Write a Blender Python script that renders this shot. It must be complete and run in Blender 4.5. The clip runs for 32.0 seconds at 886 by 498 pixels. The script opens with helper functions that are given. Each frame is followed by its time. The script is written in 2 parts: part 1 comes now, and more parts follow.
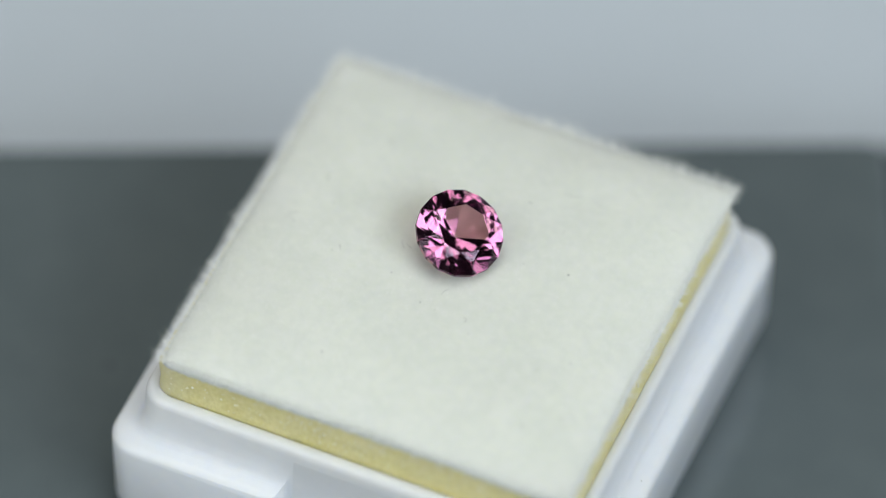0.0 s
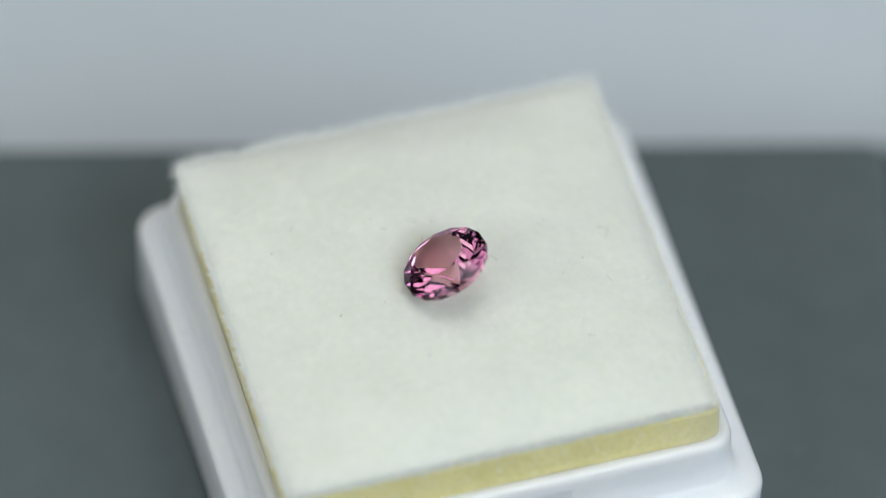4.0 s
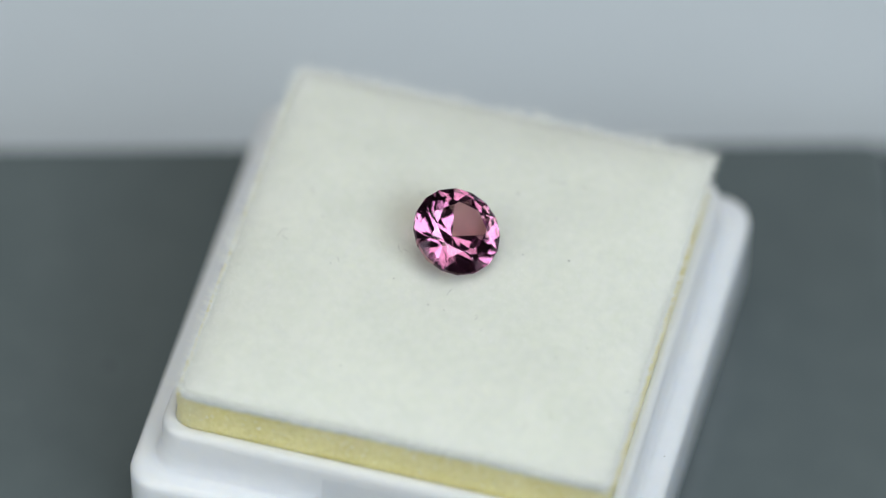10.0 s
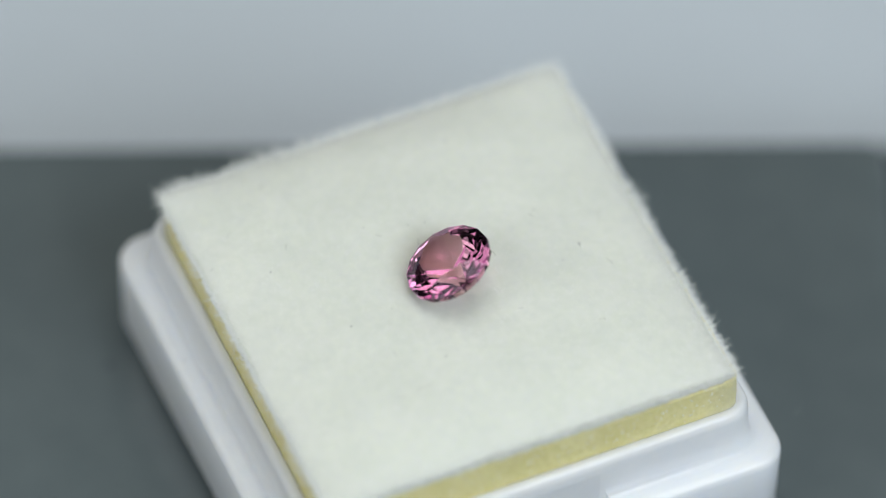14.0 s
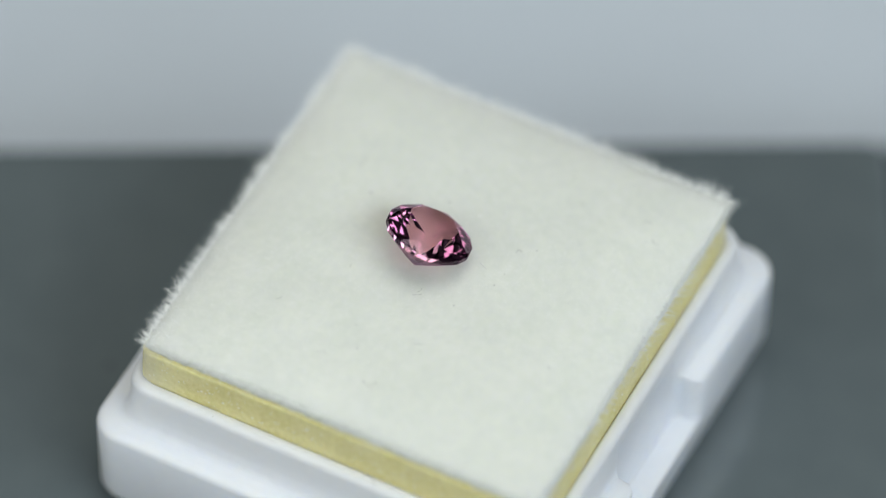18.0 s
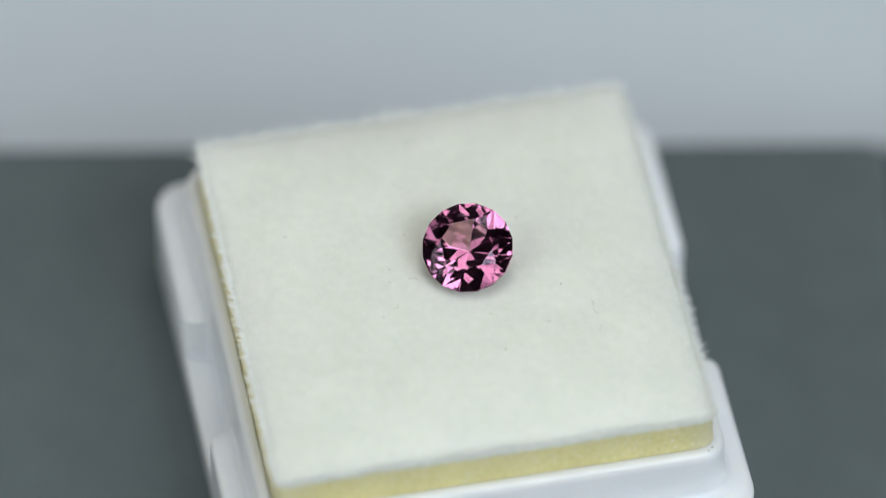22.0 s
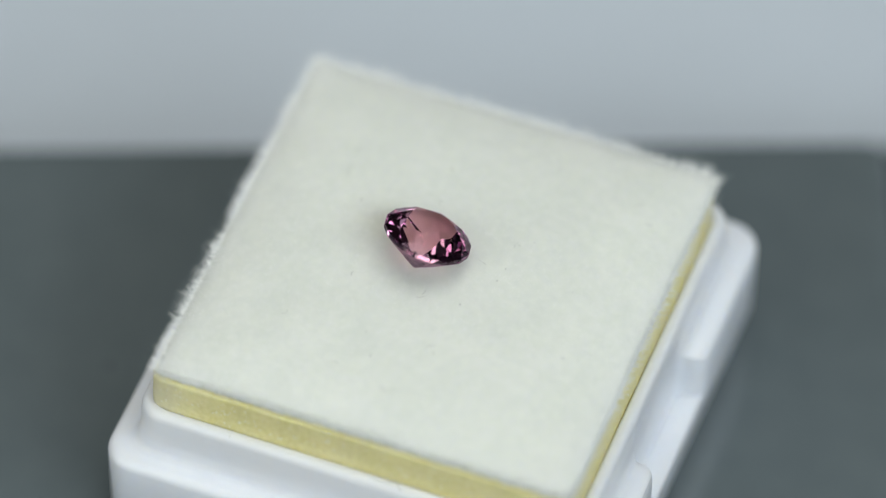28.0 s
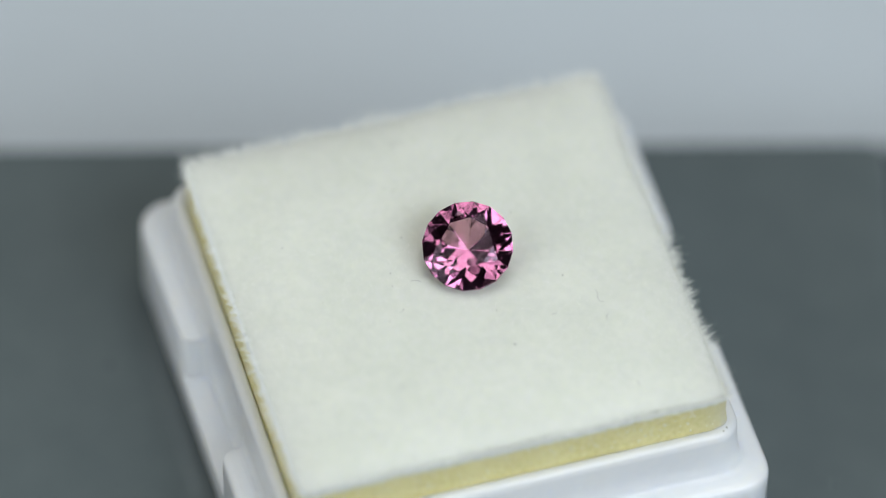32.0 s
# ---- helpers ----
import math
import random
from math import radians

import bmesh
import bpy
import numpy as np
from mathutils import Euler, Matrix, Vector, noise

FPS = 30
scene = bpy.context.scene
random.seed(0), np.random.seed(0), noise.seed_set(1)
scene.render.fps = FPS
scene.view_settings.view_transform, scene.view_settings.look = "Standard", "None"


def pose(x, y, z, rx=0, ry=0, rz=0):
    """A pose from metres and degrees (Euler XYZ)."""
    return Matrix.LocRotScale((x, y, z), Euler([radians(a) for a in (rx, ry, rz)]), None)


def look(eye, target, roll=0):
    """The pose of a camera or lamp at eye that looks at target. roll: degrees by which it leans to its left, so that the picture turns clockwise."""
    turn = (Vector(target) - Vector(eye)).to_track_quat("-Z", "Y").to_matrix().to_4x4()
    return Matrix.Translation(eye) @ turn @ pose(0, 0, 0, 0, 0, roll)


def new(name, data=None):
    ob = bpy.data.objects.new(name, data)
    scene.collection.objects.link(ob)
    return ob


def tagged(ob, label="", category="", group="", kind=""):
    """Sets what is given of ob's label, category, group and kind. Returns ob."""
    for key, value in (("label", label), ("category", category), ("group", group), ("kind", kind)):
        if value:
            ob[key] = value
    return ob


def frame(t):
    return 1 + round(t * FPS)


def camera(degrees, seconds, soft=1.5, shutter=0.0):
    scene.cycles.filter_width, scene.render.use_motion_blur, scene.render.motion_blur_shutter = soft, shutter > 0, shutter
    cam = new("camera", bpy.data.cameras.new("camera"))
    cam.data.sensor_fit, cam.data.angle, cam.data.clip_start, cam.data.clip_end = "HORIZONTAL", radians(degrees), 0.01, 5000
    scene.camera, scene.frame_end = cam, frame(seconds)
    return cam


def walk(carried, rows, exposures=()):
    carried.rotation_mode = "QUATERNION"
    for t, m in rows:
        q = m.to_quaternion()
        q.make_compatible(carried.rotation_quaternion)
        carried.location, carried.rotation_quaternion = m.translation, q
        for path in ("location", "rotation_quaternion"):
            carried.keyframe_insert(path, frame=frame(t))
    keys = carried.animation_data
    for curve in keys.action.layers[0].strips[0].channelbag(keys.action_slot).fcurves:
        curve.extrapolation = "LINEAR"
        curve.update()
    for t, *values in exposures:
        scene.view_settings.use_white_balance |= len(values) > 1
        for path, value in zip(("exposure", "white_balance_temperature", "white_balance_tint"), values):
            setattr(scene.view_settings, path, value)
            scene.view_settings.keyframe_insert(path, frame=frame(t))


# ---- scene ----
# The camera stands still before a small box that turns.
MM = 0.001
cam = camera(8.213, 32.0, soft=1.0)
EYE = (0.0, -0.26560, 0.34101)
AHEAD = (-0.000387, 0.634659, -0.772792)
VIEW = look(EYE, tuple(e + 0.42 * a for e, a in zip(EYE, AHEAD)), 1.09)
walk(cam, [(0.0, VIEW), (32.0, VIEW)])
cam.data.dof.use_dof = True
cam.data.dof.focus_distance = 0.4186
cam.data.dof.aperture_fstop = 9.4

# ---- light: a dim room with two soft lamps over the table ----
world = bpy.data.worlds.new("world")
scene.world = world
world.use_nodes = True
world.node_tree.nodes["Background"].inputs[0].default_value = (0.55, 0.62, 0.70, 1)
world.node_tree.nodes["Background"].inputs[1].default_value = 0.25


def soft_lamp(name, eye, target, wide, high, watts, colour):
    data = bpy.data.lights.new(name, "AREA")
    data.shape, data.size, data.size_y = "RECTANGLE", wide, high
    data.energy, data.color = watts, colour
    ob = new(name, data)
    ob.matrix_world = look(eye, target)
    return ob


soft_lamp("ceiling_lamp", (0.09, 0.05, 1.41), (0, 0, 0), 1.07, 0.82, 7.3, (1.0, 1.0, 0.94))
soft_lamp("right_lamp", (0.60, -0.69, 0.80), (0, 0, 0), 1.01, 0.58, 9.2, (0.86, 0.937, 1.0))
soft_lamp("left_lamp", (-1.03, -0.75, 0.62), (0, 0, 0), 1.06, 1.38, 7.9, (0.965, 0.99, 0.965))


# ---- materials ----
def material(name, colour, rough=0.5, metal=0.0):
    m = bpy.data.materials.new(name)
    m.use_nodes = True
    b = m.node_tree.nodes["Principled BSDF"]
    b.inputs["Base Color"].default_value = (*colour, 1)
    b.inputs["Roughness"].default_value = rough
    b.inputs["Metallic"].default_value = metal
    return m, m.node_tree, b


def grain(tree, scale, detail=3.0, kind="Object"):
    where = tree.nodes.new("ShaderNodeTexCoord")
    n = tree.nodes.new("ShaderNodeTexNoise")
    n.inputs["Scale"].default_value, n.inputs["Detail"].default_value = scale, detail
    tree.links.new(where.outputs[kind], n.inputs["Vector"])
    return n.outputs[0]


def blend(tree, value, low, high, a, b, target):
    """A colour from a where value is low to b where it is high."""
    ramp = tree.nodes.new("ShaderNodeValToRGB")
    ramp.color_ramp.elements[0].position, ramp.color_ramp.elements[1].position = low, high
    ramp.color_ramp.elements[0].color, ramp.color_ramp.elements[1].color = (*a, 1), (*b, 1)
    tree.links.new(value, ramp.inputs[0])
    tree.links.new(ramp.outputs[0], target)
    return ramp


def relief(tree, value, shader, height, strength=1.0):
    n = tree.nodes.new("ShaderNodeBump")
    n.inputs["Distance"].default_value, n.inputs["Strength"].default_value = height, strength
    tree.links.new(value, n.inputs["Height"])
    tree.links.new(n.outputs[0], shader.inputs["Normal"])
    return n


def mixed_noise(tree, fine, coarse):
    """Two sizes of noise, averaged."""
    mid = tree.nodes.new("ShaderNodeMath")
    mid.operation = "ADD"
    half = tree.nodes.new("ShaderNodeMath")
    half.operation, half.inputs[1].default_value = "MULTIPLY", 0.5
    tree.links.new(grain(tree, fine), mid.inputs[0])
    tree.links.new(grain(tree, coarse, 2.0), mid.inputs[1])
    tree.links.new(mid.outputs[0], half.inputs[0])
    return half.outputs[0]


PLASTIC, _t, _b = material("white_plastic", (0.70, 0.745, 0.81), 0.30)
blend(_t, mixed_noise(_t, 900, 130), 0.35, 0.65, (0.815, 0.852, 0.905), (0.85, 0.88, 0.925), _b.inputs["Base Color"])
relief(_t, grain(_t, 420, 2.0), _b, 0.00006, 0.35)
_b.inputs["Subsurface Weight"].default_value = 0.65
_b.inputs["Subsurface Radius"].default_value = (0.0016, 0.0017, 0.0019)
_b.inputs["Coat Weight"].default_value = 0.3
_b.inputs["Coat Roughness"].default_value = 0.18
_b.inputs["Subsurface Scale"].default_value = 1.0

FOAM, _t, _b = material("yellow_foam", (0.6, 0.52, 0.2), 0.85)
_yellow = blend(_t, mixed_noise(_t, 2600, 260), 0.38, 0.62, (0.75, 0.68, 0.30), (0.86, 0.79, 0.41), _b.inputs["Base Color"])
# the four upright corners are rubbed pale and dusty
_where = _t.nodes.new("ShaderNodeTexCoord")
_axes = _t.nodes.new("ShaderNodeSeparateXYZ")
_corner = _t.nodes.new("ShaderNodeMath")
_corner.operation = "MULTIPLY"
_size = _t.nodes.new("ShaderNodeMath")
_size.operation = "ABSOLUTE"
_rub = _t.nodes.new("ShaderNodeMapRange")
_rub.inputs["From Min"].default_value, _rub.inputs["From Max"].default_value = 1.8e-4, 2.6e-4
_patch = _t.nodes.new("ShaderNodeMath")
_patch.operation = "MULTIPLY"
_pale = _t.nodes.new("ShaderNodeMix")
_pale.data_type = "RGBA"
_pale.inputs["B"].default_value = (0.66, 0.645, 0.52, 1)
_t.links.new(_where.outputs["Object"], _axes.inputs[0])
_t.links.new(_axes.outputs["X"], _corner.inputs[0])
_t.links.new(_axes.outputs["Y"], _corner.inputs[1])
_t.links.new(_corner.outputs[0], _size.inputs[0])
_t.links.new(_size.outputs[0], _rub.inputs["Value"])
_t.links.new(_rub.outputs[0], _patch.inputs[0])
_t.links.new(grain(_t, 420, 3.0), _patch.inputs[1])
_boost = _t.nodes.new("ShaderNodeMath")
_boost.operation, _boost.inputs[1].default_value, _boost.use_clamp = "MULTIPLY", 1.9, True
_t.links.new(_patch.outputs[0], _boost.inputs[0])
_t.links.new(_boost.outputs[0], _pale.inputs["Factor"])
_t.links.new(_yellow.outputs[0], _pale.inputs["A"])
_t.links.new(_pale.outputs["Result"], _b.inputs["Base Color"])
_b.inputs["Subsurface Weight"].default_value = 0.5
_b.inputs["Subsurface Radius"].default_value = (0.0010, 0.0009, 0.0004)
_b.inputs["Subsurface Scale"].default_value = 1.0
relief(_t, grain(_t, 3000, 4.0), _b, 0.00016, 0.9)

FELT, _t, _b = material("white_felt", (0.82, 0.84, 0.79), 0.95)
blend(_t, mixed_noise(_t, 1500, 240), 0.36, 0.64, (0.778, 0.812, 0.742), (0.838, 0.866, 0.795), _b.inputs["Base Color"])
relief(_t, mixed_noise(_t, 2600, 500), _b, 0.0001, 0.35)
_b.inputs["Subsurface Weight"].default_value = 0.85
_b.inputs["Subsurface Radius"].default_value = (0.0019, 0.0019, 0.0017)
_b.inputs["Subsurface Scale"].default_value = 1.0

FIBRE, _t, _b = material("white_fibre", (0.92, 0.95, 0.90), 0.8)
_b.inputs["Base Color"].default_value = (0.95, 0.965, 0.935, 1)
_b.inputs["Specular IOR Level"].default_value = 0.2

DUST, _t, _b = material("pale_dust", (0.30, 0.33, 0.33), 0.9)
GLINT, _t, _b = material("foam_glint", (0.95, 0.93, 0.80), 0.12)
SCUFF, _t, _b = material("grey_scuff", (0.42, 0.43, 0.47), 0.6)
SPOT, _t, _b = material("dark_spot", (0.035, 0.045, 0.05), 0.5)
LINT, _t, _b = material("grey_lint", (0.40, 0.41, 0.39), 0.8)


def gloss(name, low, high):
    m, tree, b = material(name, low, 0.06)
    b.inputs["IOR"].default_value = 1.85
    blend(tree, mixed_noise(tree, 300, 40), 0.35, 0.65, low, high, b.inputs["Base Color"])
    blend(tree, grain(tree, 120, 4.0), 0.35, 0.75, (0.04, 0.04, 0.04), (0.11, 0.11, 0.11), b.inputs["Roughness"])
    return m


PLATE = gloss("dark_gloss_panel", (0.124, 0.153, 0.161), (0.142, 0.172, 0.180))
PLATTER = gloss("dark_gloss_platter", (0.118, 0.145, 0.153), (0.135, 0.162, 0.170))
SIDE_DARK = gloss("dark_lower_slab", (0.050, 0.062, 0.070), (0.060, 0.072, 0.080))

TABLE, _t, _b = material("pale_grey_laminate", (0.5, 0.54, 0.6), 0.5)
blend(_t, mixed_noise(_t, 500, 30), 0.3, 0.7, (0.57, 0.635, 0.695), (0.62, 0.685, 0.745), _b.inputs["Base Color"])

WALL, _t, _b = material("grey_wall_paint", (0.24, 0.25, 0.26), 0.8)
blend(_t, mixed_noise(_t, 40, 3), 0.3, 0.7, (0.10, 0.10, 0.11), (0.14, 0.14, 0.15), _b.inputs["Base Color"])
DARK_FLOOR, _t, _b = material("brown_floor", (0.16, 0.12, 0.09), 0.6)
blend(_t, mixed_noise(_t, 60, 4), 0.3, 0.7, (0.13, 0.10, 0.07), (0.19, 0.14, 0.10), _b.inputs["Base Color"])

GEM, _t, _b = material("pink_stone", (0.80, 0.56, 0.66), 0.0)
# warm pink through the stone, lilac off its facets
_through = _t.nodes.new("ShaderNodeBsdfRefraction")
_through.inputs["Color"].default_value = (0.965, 0.785, 0.81, 1)
_through.inputs["Roughness"].default_value, _through.inputs["IOR"].default_value = 0.0, 1.755
_facet = _t.nodes.new("ShaderNodeBsdfAnisotropic")
_facet.inputs["Color"].default_value = (0.68, 0.50, 0.66, 1)
_facet.inputs["Roughness"].default_value = 0.0
_edge = _t.nodes.new("ShaderNodeFresnel")
_edge.inputs["IOR"].default_value = 1.755
_stone = _t.nodes.new("ShaderNodeMixShader")
_t.links.new(_edge.outputs[0], _stone.inputs[0])
_t.links.new(_through.outputs[0], _stone.inputs[1])
_t.links.new(_facet.outputs[0], _stone.inputs[2])
_t.links.new(_stone.outputs[0], _t.nodes["Material Output"].inputs[0])
_t.nodes.remove(_b)


# ---- helpers for meshes ----
def mesh_of(name, bm, mat, smooth=35):
    data = bpy.data.meshes.new(name)
    bm.to_mesh(data)
    bm.free()
    data.materials.append(mat)
    if smooth:
        data.shade_smooth()
        data.set_sharp_from_angle(angle=radians(smooth))
    return data


def part(name, bm, mat, parent, label="", smooth=35):
    ob = new(name, mesh_of(name, bm, mat, smooth))
    ob.parent = parent
    return tagged(ob, label)


def rounded_square(half_x, half_y, r, z, steps=8):
    """A ring of points round a square with round corners."""
    ring = []
    for sx, sy, start in ((1, 1, 0), (-1, 1, 90), (-1, -1, 180), (1, -1, 270)):
        for i in range(steps + 1):
            a = radians(start + 90 * i / steps)
            ring.append((sx * (half_x - r) + r * math.cos(a), sy * (half_y - r) + r * math.sin(a), z))
    return ring


def loft(bm, rings, bottom=True, top=True):
    made = [[bm.verts.new(c) for c in ring] for ring in rings]
    for low, high in zip(made, made[1:]):
        n = len(low)
        for i in range(n):
            bm.faces.new((low[i], low[(i + 1) % n], high[(i + 1) % n], high[i]))
    if bottom:
        bm.faces.new(made[0][::-1])
    if top:
        bm.faces.new(made[-1])
    return made


def block(bm, x0, x1, y0, y1, z0, z1):
    loft(bm, [[(x0, y0, z), (x1, y0, z), (x1, y1, z), (x0, y1, z)] for z in (z0, z1)])


# ---- structure: table, room ----
def slab(name, size, at, mat, label, category, edge=0.002, kind="structure"):
    bm = bmesh.new()
    x, y, z = (s / 2 for s in size)
    block(bm, -x, x, -y, y, -z, z)
    bmesh.ops.bevel(bm, geom=bm.edges[:], offset=edge, segments=2, affect="EDGES")
    ob = new(name, mesh_of(name, bm, mat))
    ob.location = at
    return tagged(ob, label, category, kind=kind)


slab("floor", (4.0, 4.0, 0.1), (0, 0, -0.82), DARK_FLOOR, "brown floor of the dim room", "floor")
slab("ceiling", (4.0, 4.0, 0.1), (0, 0, 1.73), WALL, "plain grey painted ceiling", "ceiling")
slab("wall_north", (4.0, 0.1, 2.4), (0, 2.05, 0.45), WALL, "plain grey painted wall", "wall")
slab("wall_south", (4.0, 0.1, 2.4), (0, -2.05, 0.45), WALL, "plain grey painted wall", "wall")
slab("wall_east", (0.1, 4.0, 2.4), (2.05, 0, 0.45), WALL, "plain grey painted wall", "wall")
slab("wall_west", (0.1, 4.0, 2.4), (-2.05, 0, 0.45), WALL, "plain grey painted wall", "wall")

TABLE_TOP = -0.018
PLATE_TOP = -0.00115     # the dark plate, a little under the box


def table():
    ob = tagged(new("table"), "pale grey laminate table under the dark plate", "table")
    ob.location = (0, 0, -0.77)
    top = bmesh.new()
    block(top, -0.7, 0.7, -0.4, 0.5, 0.77 + TABLE_TOP - 0.025, 0.77 + TABLE_TOP)
    bmesh.ops.bevel(top, geom=top.edges[:], offset=0.002, segments=2, affect="EDGES")
    part("tabletop", top, TABLE, ob)
    for x in (-0.64, 0.64):
        for y in (-0.34, 0.44):
            leg = bmesh.new()
            block(leg, x - 0.025, x + 0.025, y - 0.025, y + 0.025, 0.0, 0.77 + TABLE_TOP - 0.025)
            part("leg", leg, TABLE, ob)


table()


def base_plate():
    """The dark slab with round corners on which the box turns."""
    base = tagged(new("turntable_base"), "dark grey glossy plastic slab with rounded corners", "turntable base")
    x0, x1, y0, y1, r = -0.060, 0.0332, -0.070, 0.02590, 0.0018
    cx, cy, hx, hy = (x0 + x1) / 2, (y0 + y1) / 2, (x1 - x0) / 2, (y1 - y0) / 2
    for name, mat, steps in (("body", PLATE, ((0.0008, -0.006), (0, -0.0055), (0, -0.0022), (0.0002, -0.002))),
                             ("top_panel", PLATE, ((0.0002, -0.002), (0.0, -0.0018), (0, -0.0014), (0.0001, -0.0010), (0.0003, -0.0006), (0.0006, -0.0003), (0.0010, -0.00012), (0.0015, -0.00006)))):
        bm = bmesh.new()
        loft(bm, [[(x + cx, y + cy, z) for x, y, z in rounded_square(hx - inset, hy - inset, r - inset, z)] for inset, z in steps])
        part(name, bm, mat, base)
    # darker block below the plate, reaching past its right and back edges
    lower_slab = bmesh.new()
    loft(lower_slab, [[(x + 0.002, y - 0.0194, z) for x, y, z in rounded_square(0.066 - inset, 0.0496 - inset, 0.003, z)]
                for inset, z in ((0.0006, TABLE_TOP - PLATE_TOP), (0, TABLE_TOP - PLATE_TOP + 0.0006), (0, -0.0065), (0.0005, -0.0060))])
    part("lower_slab", lower_slab, SIDE_DARK, base)
    # a small round platter under the box lifts it off the plate
    platter = bmesh.new()
    loft(platter, [[(0.0135 * k * math.cos(math.pi * i / 48), 0.0135 * k * math.sin(math.pi * i / 48), z) for i in range(96)]
                   for k, z in ((1.0, -0.0001), (1.0, -PLATE_TOP - 0.00025), (0.985, -PLATE_TOP - 0.00002))])
    disc = part("platter", platter, PLATTER, base, "small round dark platter")
    base.location.z = PLATE_TOP
    base.rotation_euler.z = radians(2.1)
    return disc


PLATTER_DISC = base_plate()

# ---- the turning box ----
DROP = 4.2      # depth of the side notches


def solid(profile):
    bm = bmesh.new()
    loft(bm, [[(x * MM, y * MM, z * MM) for x, y, z in rounded_square(h, h, r, z)] for h, r, z in profile])
    return bm


def carved(bm, cutters):
    """The mesh with the blocks cut out of it."""
    whole = bpy.data.meshes.new("whole")
    bm.to_mesh(whole)
    bm.free()
    ob = new("whole", whole)
    tools = []
    for plan, z0, z1 in cutters:
        c = bmesh.new()
        loft(c, [[(x * MM, y * MM, z * MM) for x, y in plan] for z in (z0, z1)])
        d = bpy.data.meshes.new("tool")
        c.to_mesh(d)
        c.free()
        tools.append(new("tool", d))
        cut = ob.modifiers.new("cut", "BOOLEAN")
        cut.object, cut.operation, cut.solver = tools[-1], "DIFFERENCE", "EXACT"
    soften = ob.modifiers.new("soften", "BEVEL")
    soften.width, soften.segments, soften.limit_method, soften.angle_limit = 0.00085, 4, "ANGLE", radians(60)
    bpy.context.view_layer.update()
    done = bmesh.new()
    done.from_object(ob, bpy.context.evaluated_depsgraph_get())
    for o in (ob, *tools):
        d = o.data
        bpy.data.objects.remove(o)
        bpy.data.meshes.remove(d)
    return done


def notch_plan(way):
    """Outline of a side notch from above: rounded mouth, filleted inner corners."""
    half = [(6.05, 19.0)]
    half += [(6.05 - 1.1 * math.sin(a), 16.82 + 1.1 * math.cos(a)) for a in (radians(15 * i) for i in range(7))]
    half += [(4.25 + 0.7 * math.cos(a), 16.7 - 0.7 * math.sin(a)) for a in (radians(15 * i) for i in range(7))]
    plan = half + [(-x, y) for x, y in reversed(half)]
    return [(-x * way, y * way) for x, y in plan]


def gem_box():
    box = tagged(new("gem_box"), "white plastic square gem box base holding a foam insert", "gem box")
    body = carved(solid(((15.6, 1.0, 0.0), (17.25, 1.7, 0.0), (17.55, 1.95, 0.2), (17.76, 2.1, 0.7), (17.88, 2.2, 6.75), (17.84, 2.18, 7.02),
                         (17.72, 2.1, 7.26), (17.52, 2.05, 7.40), (17.25, 2.0, 7.45), (16.72, 1.95, 7.455), (16.44, 1.92, 7.50), (16.28, 1.9, 7.62), (16.17, 1.9, 7.92),
                         (16.06, 1.9, 8.7), (15.98, 1.9, 10.58), (15.90, 1.85, 10.95), (15.70, 1.75, 11.19), (15.45, 1.6, 11.26), (15.22, 1.45, 11.24),
                         (15.06, 1.35, 11.08), (15.0, 1.2, 7.6), (14.0, 1.0, 7.55))),
                  [(notch_plan(way), 7.45 - DROP, 10.0) for way in (1, -1)])
    part("tray", body, PLASTIC, box)
    return box


BOX = gem_box()


def fibres(count, place, rng, wide):
    """Thin tapered fibres, three faces each, joined into one mesh."""
    verts, faces = [], []
    for _ in range(count):
        root, tip = place(rng)
        way = tip - root
        side = way.orthogonal().normalized()
        other = way.normalized().cross(side)
        bend = root + way * 0.55 + side * rng.uniform(-0.12, 0.12) * way.length
        k = len(verts)
        for c, w in ((root, wide), (bend, wide * 0.8)):
            for a in (0, 2.094, 4.189):
                verts.append(c + (side * math.cos(a) + other * math.sin(a)) * w)
        verts.append(tip)
        for i in range(3):
            j = (i + 1) % 3
            faces.append((k + i, k + j, k + 3 + j, k + 3 + i))
            faces.append((k + 3 + i, k + 3 + j, k + 6))
    data = bpy.data.meshes.new("fibres")
    data.from_pydata(verts, [], faces)
    return data


FELT_HALF_X, FELT_HALF_Y = 14.82, 14.84
FELT_TOP = 14.58
SHIFT = Vector((0.28, 0.00, 0.0))      # the felt sits a little off the foam


def felt_height(x, y):
    """Height of the felt over the plate, in millimetres: a low cushion with soft dents and a hollow under the stone."""
    u, v = x / FELT_HALF_X, y / FELT_HALF_Y
    dome = 1.22 * (1 - u ** 4) * (1 - v ** 4) + 0.15 * (1 - u ** 24) * (1 - v ** 24)
    dents = 0.10 * noise.noise((x * 0.25, y * 0.25, 3.0)) + 0.04 * noise.noise((x * 0.9, y * 0.9, 7.0))
    hollow = -0.58 * math.exp(-((x + 0.5) ** 2 + (y - 1.9) ** 2) / 5.0)
    return FELT_TOP + dome + dents + hollow


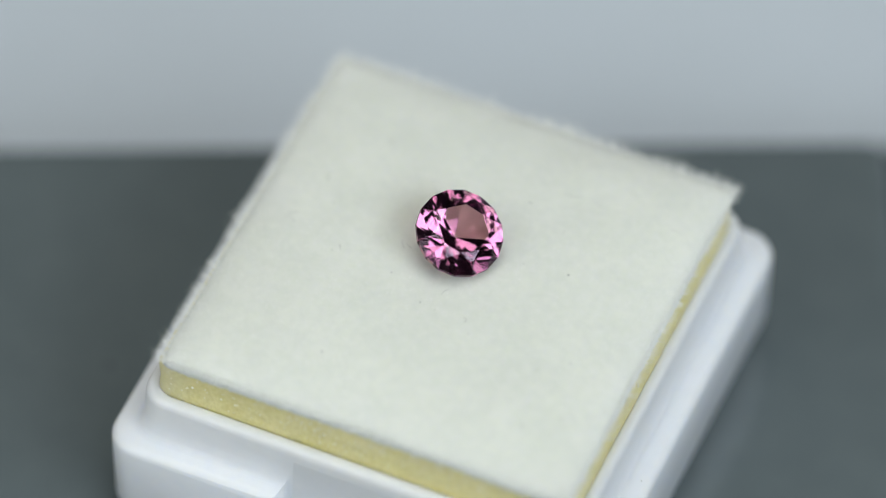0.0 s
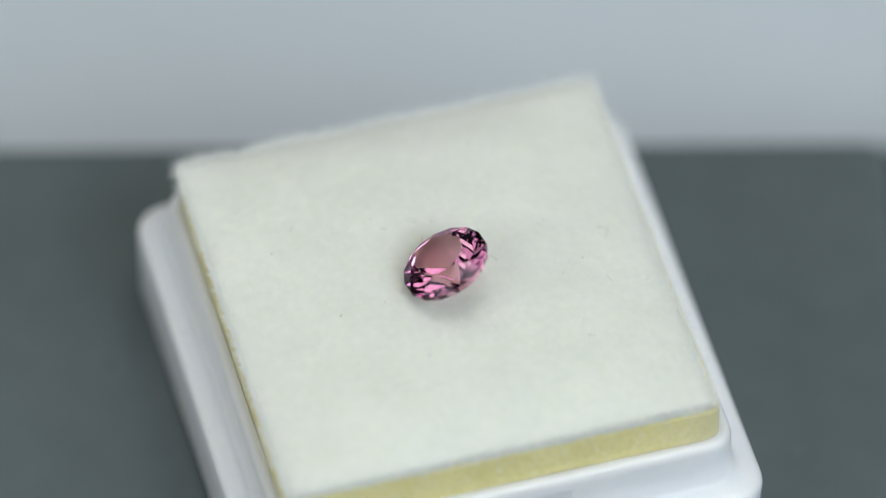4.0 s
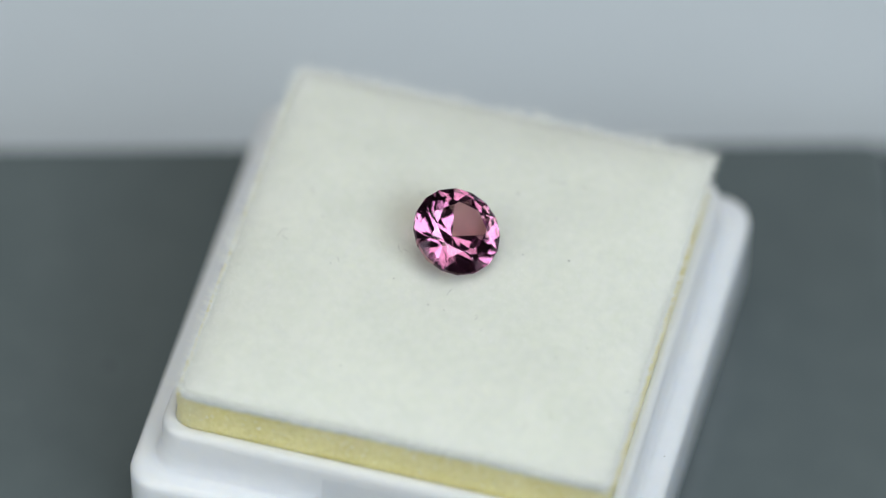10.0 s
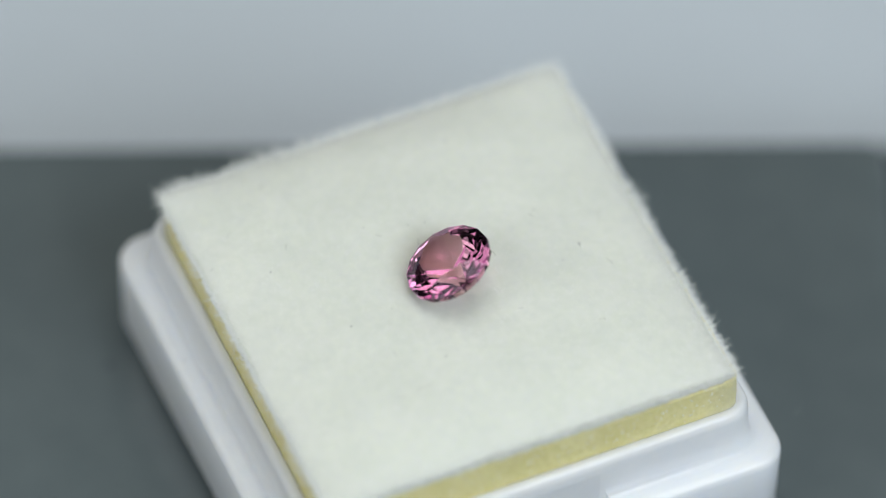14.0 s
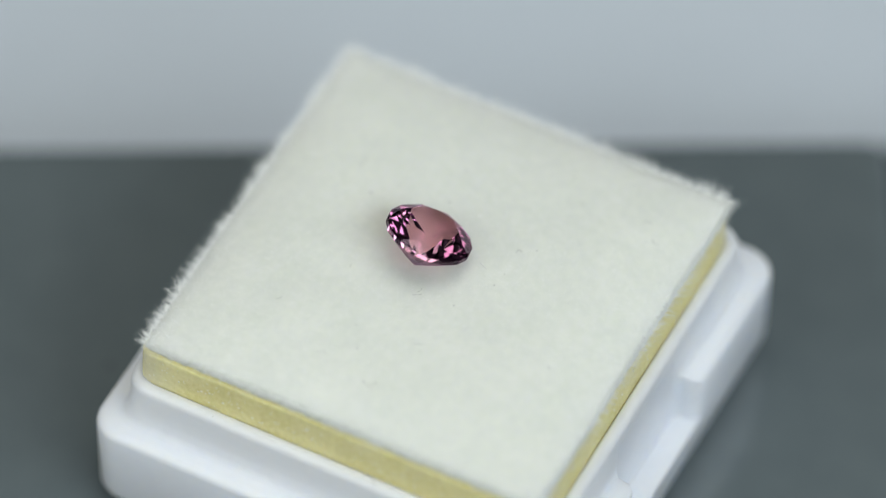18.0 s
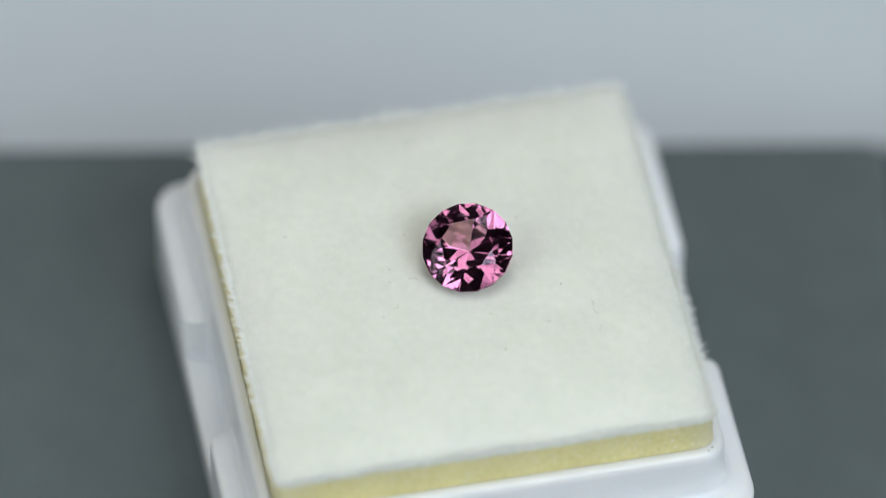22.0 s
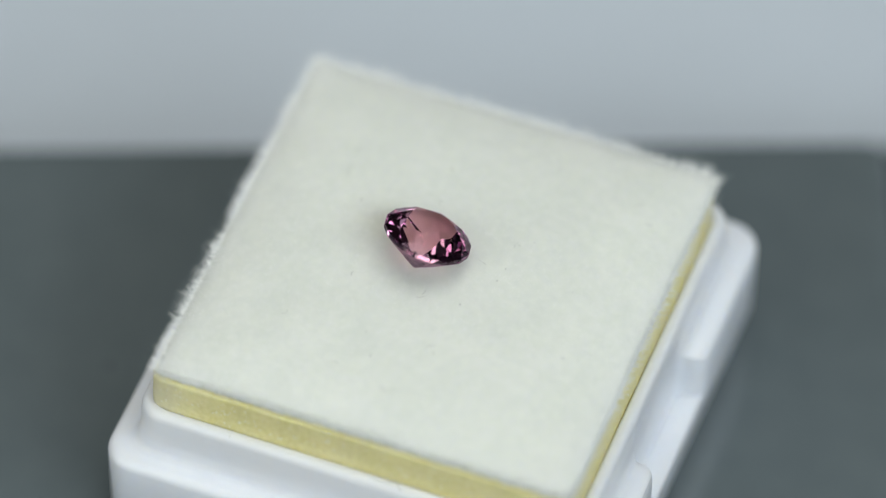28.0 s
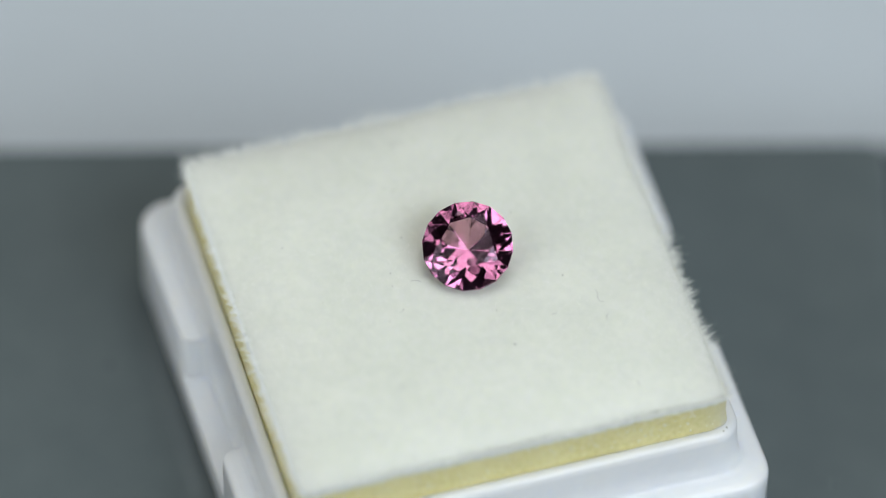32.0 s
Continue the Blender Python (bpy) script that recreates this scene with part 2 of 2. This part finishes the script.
def insert():
    pad = tagged(new("foam_insert"), "yellow foam block with fluffy white felt top in the gem box", "foam insert")
    rng = random.Random(4)
    foam = bmesh.new()
    rings = []
    for inset, z in ((0.2, 7.65), (-0.12, 8.0), (-0.12, 10.95), (-0.04, 11.3), (0.02, 12.2), (0.02, 13.5), (0.03, 13.94), (0.10, 14.02), (0.4, 14.04)):
        ring = []
        for x, y, z2 in rounded_square(15.0 - inset, 15.0 - inset, 0.8, z, 6):
            ring.append((x, y, z2))
        # more points along the sides, so that the cut edges can waver
        fine = []
        for (ax, ay, az), (bx, by, bz) in zip(ring, ring[1:] + ring[:1]):
            n = max(1, int(math.hypot(bx - ax, by - ay) / 0.5))
            for i in range(n):
                x, y = ax + (bx - ax) * i / n, ay + (by - ay) * i / n
                w = 1 + 0.006 * noise.noise((x * 0.8, y * 0.8, z * 0.7)) if z > 7.9 else 1
                fine.append(((x * w + 0.02) * MM, (y * w + 0.10) * MM, z * MM))
        rings.append(fine)
    shortest = min(len(r) for r in rings)
    rings = [r[:shortest] for r in rings]
    loft(foam, rings)
    part("foam", foam, FOAM, pad, "pale yellow foam block")

    felt = bmesh.new()
    n = 110
    grid = {}
    for i in range(n + 1):
        for j in range(n + 1):
            x, y = FELT_HALF_X * (2 * i / n - 1), FELT_HALF_Y * (2 * j / n - 1)
            wob = 1 + 0.005 * noise.noise((x * 0.5, y * 0.5, 11.0))
            if i in (0, n) or j in (0, n):
                wob += rng.uniform(-0.003, 0.004)
            wob -= 0.012 * max(0, abs(x) - 13.6) / 1.5 * max(0, abs(y) - 13.6) / 1.5
            grid[i, j] = felt.verts.new(((x * wob + SHIFT.x) * MM, (y * wob + SHIFT.y) * MM, felt_height(x, y) * MM))
    for i in range(n):
        for j in range(n):
            felt.faces.new((grid[i, j], grid[i + 1, j], grid[i + 1, j + 1], grid[i, j + 1]))
    edge = [grid[i, 0] for i in range(n)] + [grid[n, j] for j in range(n)] + [grid[i, n] for i in range(n, 0, -1)] + [grid[0, j] for j in range(n, 0, -1)]
    rings = [edge]
    # the cut edge of the felt, and its thick underside sunk in the foam
    for grow, z, waver in ((1.003, 14.44, 0.03), (1.006, 14.26, 0.05), (1.007, 14.08, 0.08), (1.006, 13.94, 0.14), (0.985, 13.75, 0.0), (0.985, 9.5, 0.0)):
        rings.append([felt.verts.new((v.co.x * grow, v.co.y * grow, (z + waver * noise.noise((v.co.x * 170, v.co.y * 170, 5.0))
                                      + 0.3 * waver * noise.noise((v.co.x * 600, v.co.y * 600, 5.0))) * MM)) for v in edge])
    m = len(edge)
    for high, low in zip(rings, rings[1:]):
        for i in range(m):
            felt.faces.new((high[(i + 1) % m], high[i], low[i], low[(i + 1) % m]))
    lower = rings[-1]
    felt.faces.new(lower)
    part("felt", felt, FELT, pad, "fluffy white felt", 80)

    def on_top(r):
        x, y = r.uniform(-1, 1) * FELT_HALF_X, r.uniform(-1, 1) * FELT_HALF_Y
        root = Vector((x, y, felt_height(x, y) - 0.05))
        a, rise = r.uniform(0, 6.283), r.uniform(0.4, 1.6)
        return (root + SHIFT) * MM, (root + SHIFT + Vector((math.cos(a), math.sin(a), rise)) * r.uniform(0.10, 0.28)) * MM

    tufts = []
    for side in range(4):
        out = Vector(((1, 0), (0, 1), (-1, 0), (0, -1))[side]).to_3d()
        along = Vector((-out.y, out.x, 0))
        for k in range(900):
            s = (k + rng.uniform(0, 1)) / 450 - 1
            ragged = 0.92 + 0.5 * noise.noise((s * 5.0, side * 9.0, 2.0)) 
            way = out * rng.uniform(0.25, 0.85) + along * rng.gauss(0, 0.40) + Vector((0, 0, rng.uniform(0.15, 0.80)))
            tufts.append((out, along, s, way.normalized() * max(0.35, ragged) * rng.uniform(0.5, 1.45), side))

    def from_edge(r, s, side, depth):
        """A point of the felt near its cut edge."""
        out = Vector(((1, 0), (0, 1), (-1, 0), (0, -1))[side]).to_3d()
        along = Vector((-out.y, out.x, 0))
        s = max(-1.0, min(1.0, s))
        root = out * ((FELT_HALF_X if side % 2 == 0 else FELT_HALF_Y) - depth) + along * s * (FELT_HALF_Y if side % 2 == 0 else FELT_HALF_X)
        root.z = felt_height(root.x, root.y) - 0.05
        return root

    def clump(r):
        """One of the fibres of a tuft; they lean together at its tip."""
        out, along, s, way, side = r.choice(tufts)
        root = from_edge(r, s + r.gauss(0, 0.0018), side, r.uniform(-0.05, 0.30)) - Vector((0, 0, 0.25 * r.random() ** 2))
        tip = from_edge(r, s, side, -0.05) - Vector((0, 0, 0.12)) + way * r.uniform(0.35, 1.05) + Vector((r.gauss(0, 0.08), r.gauss(0, 0.08), r.gauss(0, 0.08)))
        return (root + SHIFT) * MM, (tip + SHIFT) * MM

    def loose(r):
        """Short fibres over the outermost felt, so that the top runs on into the fringe."""
        side, depth = r.randrange(4), 1.5 * r.random() ** 1.6 - 0.10
        root = from_edge(r, r.uniform(-1, 1), side, depth)
        out = Vector(((1, 0), (0, 1), (-1, 0), (0, -1))[side]).to_3d()
        a = r.uniform(0, 6.283)
        near = max(0.0, 1 - depth / 1.3)
        way = Vector((math.cos(a), math.sin(a), 0)) * 0.6 + out * 0.6 * near + Vector((0, 0, r.uniform(0.4, 1.2)))
        return (root + SHIFT) * MM, (root + SHIFT + way.normalized() * r.uniform(0.12, 0.22 + 0.22 * near)) * MM

    for name, count, place, wide in (("nap", 16000, on_top, 0.006), ("fringe", 14000, clump, 0.0080), ("fuzz", 12000, loose, 0.0060)):
        data = fibres(count, place, rng, wide * MM)
        data.materials.append(FIBRE)
        ob = new(name, data)
        ob.parent = pad
        tagged(ob, "fine white felt fibres", kind="stuff")
    return pad


PAD = insert()


def gemstone():
    """A round brilliant: table, eight stars, kites, upper and lower halves, mains, sixteen-sided girdle."""
    R, table, crown, pav = 3.11, 0.574, 0.83, 2.53
    girdle = 0.32
    gem = tagged(new("gemstone"), "round brilliant-cut pink gemstone leaning on the white felt", "gemstone")

    def at(rad, turn, z):
        a = radians(turn)
        return (rad * math.cos(a) * MM, rad * math.sin(a) * MM, z * MM)

    top = [at(R * table, 45 * i + 22.5, crown + girdle / 2) for i in range(8)]
    mid = [at(R * 0.775, 45 * i, girdle / 2 + crown * 0.667) for i in range(8)]
    up = [at(R, 22.5 * i, girdle / 2) for i in range(16)]
    low = [at(R, 22.5 * i, -girdle / 2) for i in range(16)]
    pins = [at(R * 0.438, 45 * i + 22.5, -girdle / 2 - pav * 0.5955) for i in range(8)]
    culet = at(0, 0, -girdle / 2 - pav)
    crown_faces, pavilion_faces, girdle_faces = [], [], []
    for i in range(8):
        j = (i + 1) % 8
        crown_faces.append((top[(i - 1) % 8], mid[i], top[i]))
        # kite between two stars, from the table's corner to the girdle
        crown_faces.append((top[i], mid[i], up[2 * i + 1], mid[j]))
        crown_faces.append((mid[i], up[2 * i], up[2 * i + 1]))
        crown_faces.append((mid[i], up[(2 * i - 1) % 16], up[2 * i]))
        pavilion_faces.append((low[2 * i], pins[i], low[2 * i + 1]))
        pavilion_faces.append((low[2 * i + 1], pins[i], low[(2 * i + 2) % 16]))
        pavilion_faces.append((low[2 * i], pins[(i - 1) % 8], culet))
        pavilion_faces.append((low[2 * i], culet, pins[i]))
    for i in range(16):
        girdle_faces.append((up[i], low[i], low[(i + 1) % 16], up[(i + 1) % 16]))
    for name, faces in (("table_facet", [tuple(top)]), ("crown", crown_faces), ("girdle", girdle_faces), ("pavilion", pavilion_faces)):
        bm = bmesh.new()
        for face in faces:
            made = bm.faces.new([bm.verts.new(c) for c in face])
            made.normal_update()
            if made.normal.dot(made.calc_center_median()) < 0:
                made.normal_flip()
        part(name, bm, GEM, gem, smooth=0)
    return gem


def hair(rng, x, y, z, size, wide):
    """A short curled fibre lying on the felt."""
    bm = bmesh.new()
    a, bend = rng.uniform(0, 6.283), rng.uniform(0.6, 2.6) * rng.choice((-1, 1))
    px, py, rings = x, y, []
    n = 7
    for i in range(n + 1):
        a += bend / n + rng.gauss(0, 0.35)
        px, py = px + math.cos(a) * size / n, py + math.sin(a) * size / n
        pz = z + 0.12 + 0.10 * math.sin(3 * i / n)
        w = wide * (1 if 0 < i < n else 0.3)
        rings.append([((px - math.sin(a) * w * math.cos(b)) * MM, (py + math.cos(a) * w * math.cos(b)) * MM, (pz + w * math.sin(b)) * MM) for b in (0, 1.57, 3.14, 4.71)])
    loft(bm, rings)
    return bm


def speck(x, y, z, size, flat=0.7):
    bm = bmesh.new()
    bmesh.ops.create_icosphere(bm, subdivisions=1, radius=size * MM, matrix=Matrix.Translation((x * MM, y * MM, z * MM)) @ Matrix.Diagonal((1, 0.75, flat, 1)))
    return bm


def litter():
    """Lint and specks caught in the felt, glints in the foam, dirt on the rim."""
    rng = random.Random(12)
    for x, y, size in ((-11.0, -0.1, 1.2), (-11.3, -0.5, 0.8), (-10.6, 4.0, 0.9), (-2.9, -0.2, 0.9), (-2.6, 0.1, 0.6), (0.95, -3.3, 0.8), (2.9, -4.45, 0.7),
                       (9.1, -11.9, 0.9), (10.0, -11.2, 0.8), (5.3, 8.7, 0.9), (4.9, 8.5, 0.6), (-7.45, 8.1, 0.7), (6.1, 5.7, 0.6), (13.3, 9.4, 0.8), (-6.9, -2.4, 0.6),
                       (12.7, -8.8, 0.7), (7.7, 8.7, 0.6), (-3.35, 5.0, 0.5), (14.5, -7.2, 0.5), (9.5, -6.0, 0.5)):
        part("lint", hair(rng, x, y, felt_height(x, y), size, 0.013), LINT, PAD, "curled grey lint fibre")
    for x, y, size in ((-9.2, 1.4, 0.075), (8.05, 2.05, 0.085), (3.2, 6.9, 0.08), (-4.55, -10.7, 0.07), (-7.5, 2.4, 0.05), (-7.5, -2.5, 0.055), (-0.15, -4.3, 0.065),
                       (11.1, -4.7, 0.06), (3.9, -5.5, 0.05), (1.0, -4.5, 0.05), (-3.0, -2.7, 0.06), (15.0, -5.6, 0.07), (4.9, 1.7, 0.05), (0.9, -9.4, 0.045)):
        part("speck", speck(x, y, felt_height(x, y) + 0.16, size), LINT, PAD, "dark dust speck")
    glints = bmesh.new()
    for k in range(700):
        side, along, z = rng.randrange(4), rng.uniform(-14.3, 14.3), rng.uniform(11.2, 13.6)
        out = 14.98
        x, y = ((out + 0.02, along), (along, out + 0.10), (0.02 - out, along), (along, 0.10 - out))[side]
        turn = Euler((rng.uniform(0, 6), rng.uniform(0, 6), rng.uniform(0, 6))).to_matrix().to_4x4()
        bmesh.ops.create_cube(glints, size=(rng.uniform(0.05, 0.10) if k > 60 else rng.uniform(0.09, 0.14)) * MM, matrix=Matrix.Translation((x * MM, y * MM, z * MM)) @ turn)
    tagged(part("glitter", glints, GLINT, PAD, "tiny glassy crystals on the foam", 0), kind="stuff")
    for x, y, z, size in ((15.25, 14.9, 11.25, 0.10), (15.5, 14.6, 11.25, 0.08), (-15.7, 9.0, 11.25, 0.05), (13.4, -17.1, 7.5, 0.07), (17.1, -6.0, 7.5, 0.06)):
        part("dirt_speck", speck(x, y, z, size, 0.5), LINT, BOX, "dark dirt speck")
    part("lint", hair(rng, -15.7, -2.1, 11.13, 1.6, 0.016), LINT, BOX, "curled grey lint fibre")
    # grey scuffs on the side wall
    for x, z, size, lean in ((10.4, 4.6, 0.42, 35), (10.0, 4.55, 0.36, -50), (10.6, 4.9, 0.2, 80), (13.4, 5.0, 0.25, 20)):
        scuff = bmesh.new()
        bmesh.ops.create_icosphere(scuff, subdivisions=2, radius=size * MM, matrix=Matrix.Translation((x * MM, 17.835 * MM, z * MM))
                                   @ Matrix.Rotation(radians(lean), 4, "Y") @ Matrix.Diagonal((1, 0.05, 0.28, 1)))
        part("scuff", scuff, SCUFF, BOX, "grey scuff mark")


litter()

STONE = gemstone()
# Where the stone sits in the box, and how far it leans over.
STONE_AT = pose(0.42 * MM, 1.45 * MM, (3.48 + 14.4) * MM) @ Matrix.Rotation(radians(26.5), 4, Vector((math.cos(radians(63)), math.sin(radians(63)), 0))) @ pose(0, 0, 0, 0, 0, -2.4)


def dust_smudge(x, y, size, seed):
    """A faint scatter of pale dust on the glossy plate."""
    rng = random.Random(seed)
    bm = bmesh.new()
    for _ in range(9):
        m = Matrix.Translation(((x + rng.gauss(0, size)) * MM, (y + rng.gauss(0, size)) * MM, PLATE_TOP + 0.02 * MM)) @ Matrix.Diagonal((1, 0.8, 0.3, 1))
        bmesh.ops.create_icosphere(bm, subdivisions=1, radius=rng.uniform(0.03, 0.07) * MM, matrix=m)
    return tagged(new("dust_smudge", mesh_of("dust_smudge", bm, DUST)), "faint smudge of pale dust on the dark plate", "dust", "dust on the plate")


def dark_spot(x, y, size):
    """A soft dark spot on the plate."""
    bm = bmesh.new()
    rng = random.Random(31)
    for _ in range(14):
        m = Matrix.Translation(((x + rng.gauss(0, size)) * MM, (y + rng.gauss(0, size)) * MM, PLATE_TOP)) @ Matrix.Diagonal((1, 0.8, 0.12, 1))
        bmesh.ops.create_icosphere(bm, subdivisions=1, radius=rng.uniform(0.06, 0.13) * MM, matrix=m)
    return tagged(new("dark_spot", mesh_of("dark_spot", bm, SPOT)), "small dark spot of dirt on the glossy plate", "dirt")


dark_spot(-23.5, 4.15, 0.16)
SMUDGES = [dust_smudge(-23.1, 9.6, 0.25, 1), dust_smudge(-20.0, -9.9, 0.2, 2), dust_smudge(-29.3, -6.7, 0.35, 3), dust_smudge(13.0, 24.3, 0.4, 4)]


# ---- turning ----
LAG = ((0.0, -1.3), (6.0, 0.0), (13.0, 0.4), (19.0, 0.4), (26.0, 0.5), (32.0, -1.3))


def turned(t):
    """The box's angle at t seconds."""
    return -20.6 - 35.3 * t + float(np.interp(t, [a for a, _ in LAG], [b for _, b in LAG]))


def motions():
    times = [0.25 * i for i in range(129)]
    seat = pose(0, 0.47 * MM, 0, 0, 0, -0.96)
    still = pose(0, 0, 0)
    walk(PLATTER_DISC, [(t, pose(0, 0, 0, 0, 0, turned(t))) for t in times])
    for thing, place in ((BOX, seat), (PAD, seat), (STONE, STONE_AT), *((d, still) for d in SMUDGES)):
        walk(thing, [(t, pose(0, 0, 0, 0, 0, turned(t)) @ place) for t in times])


motions()
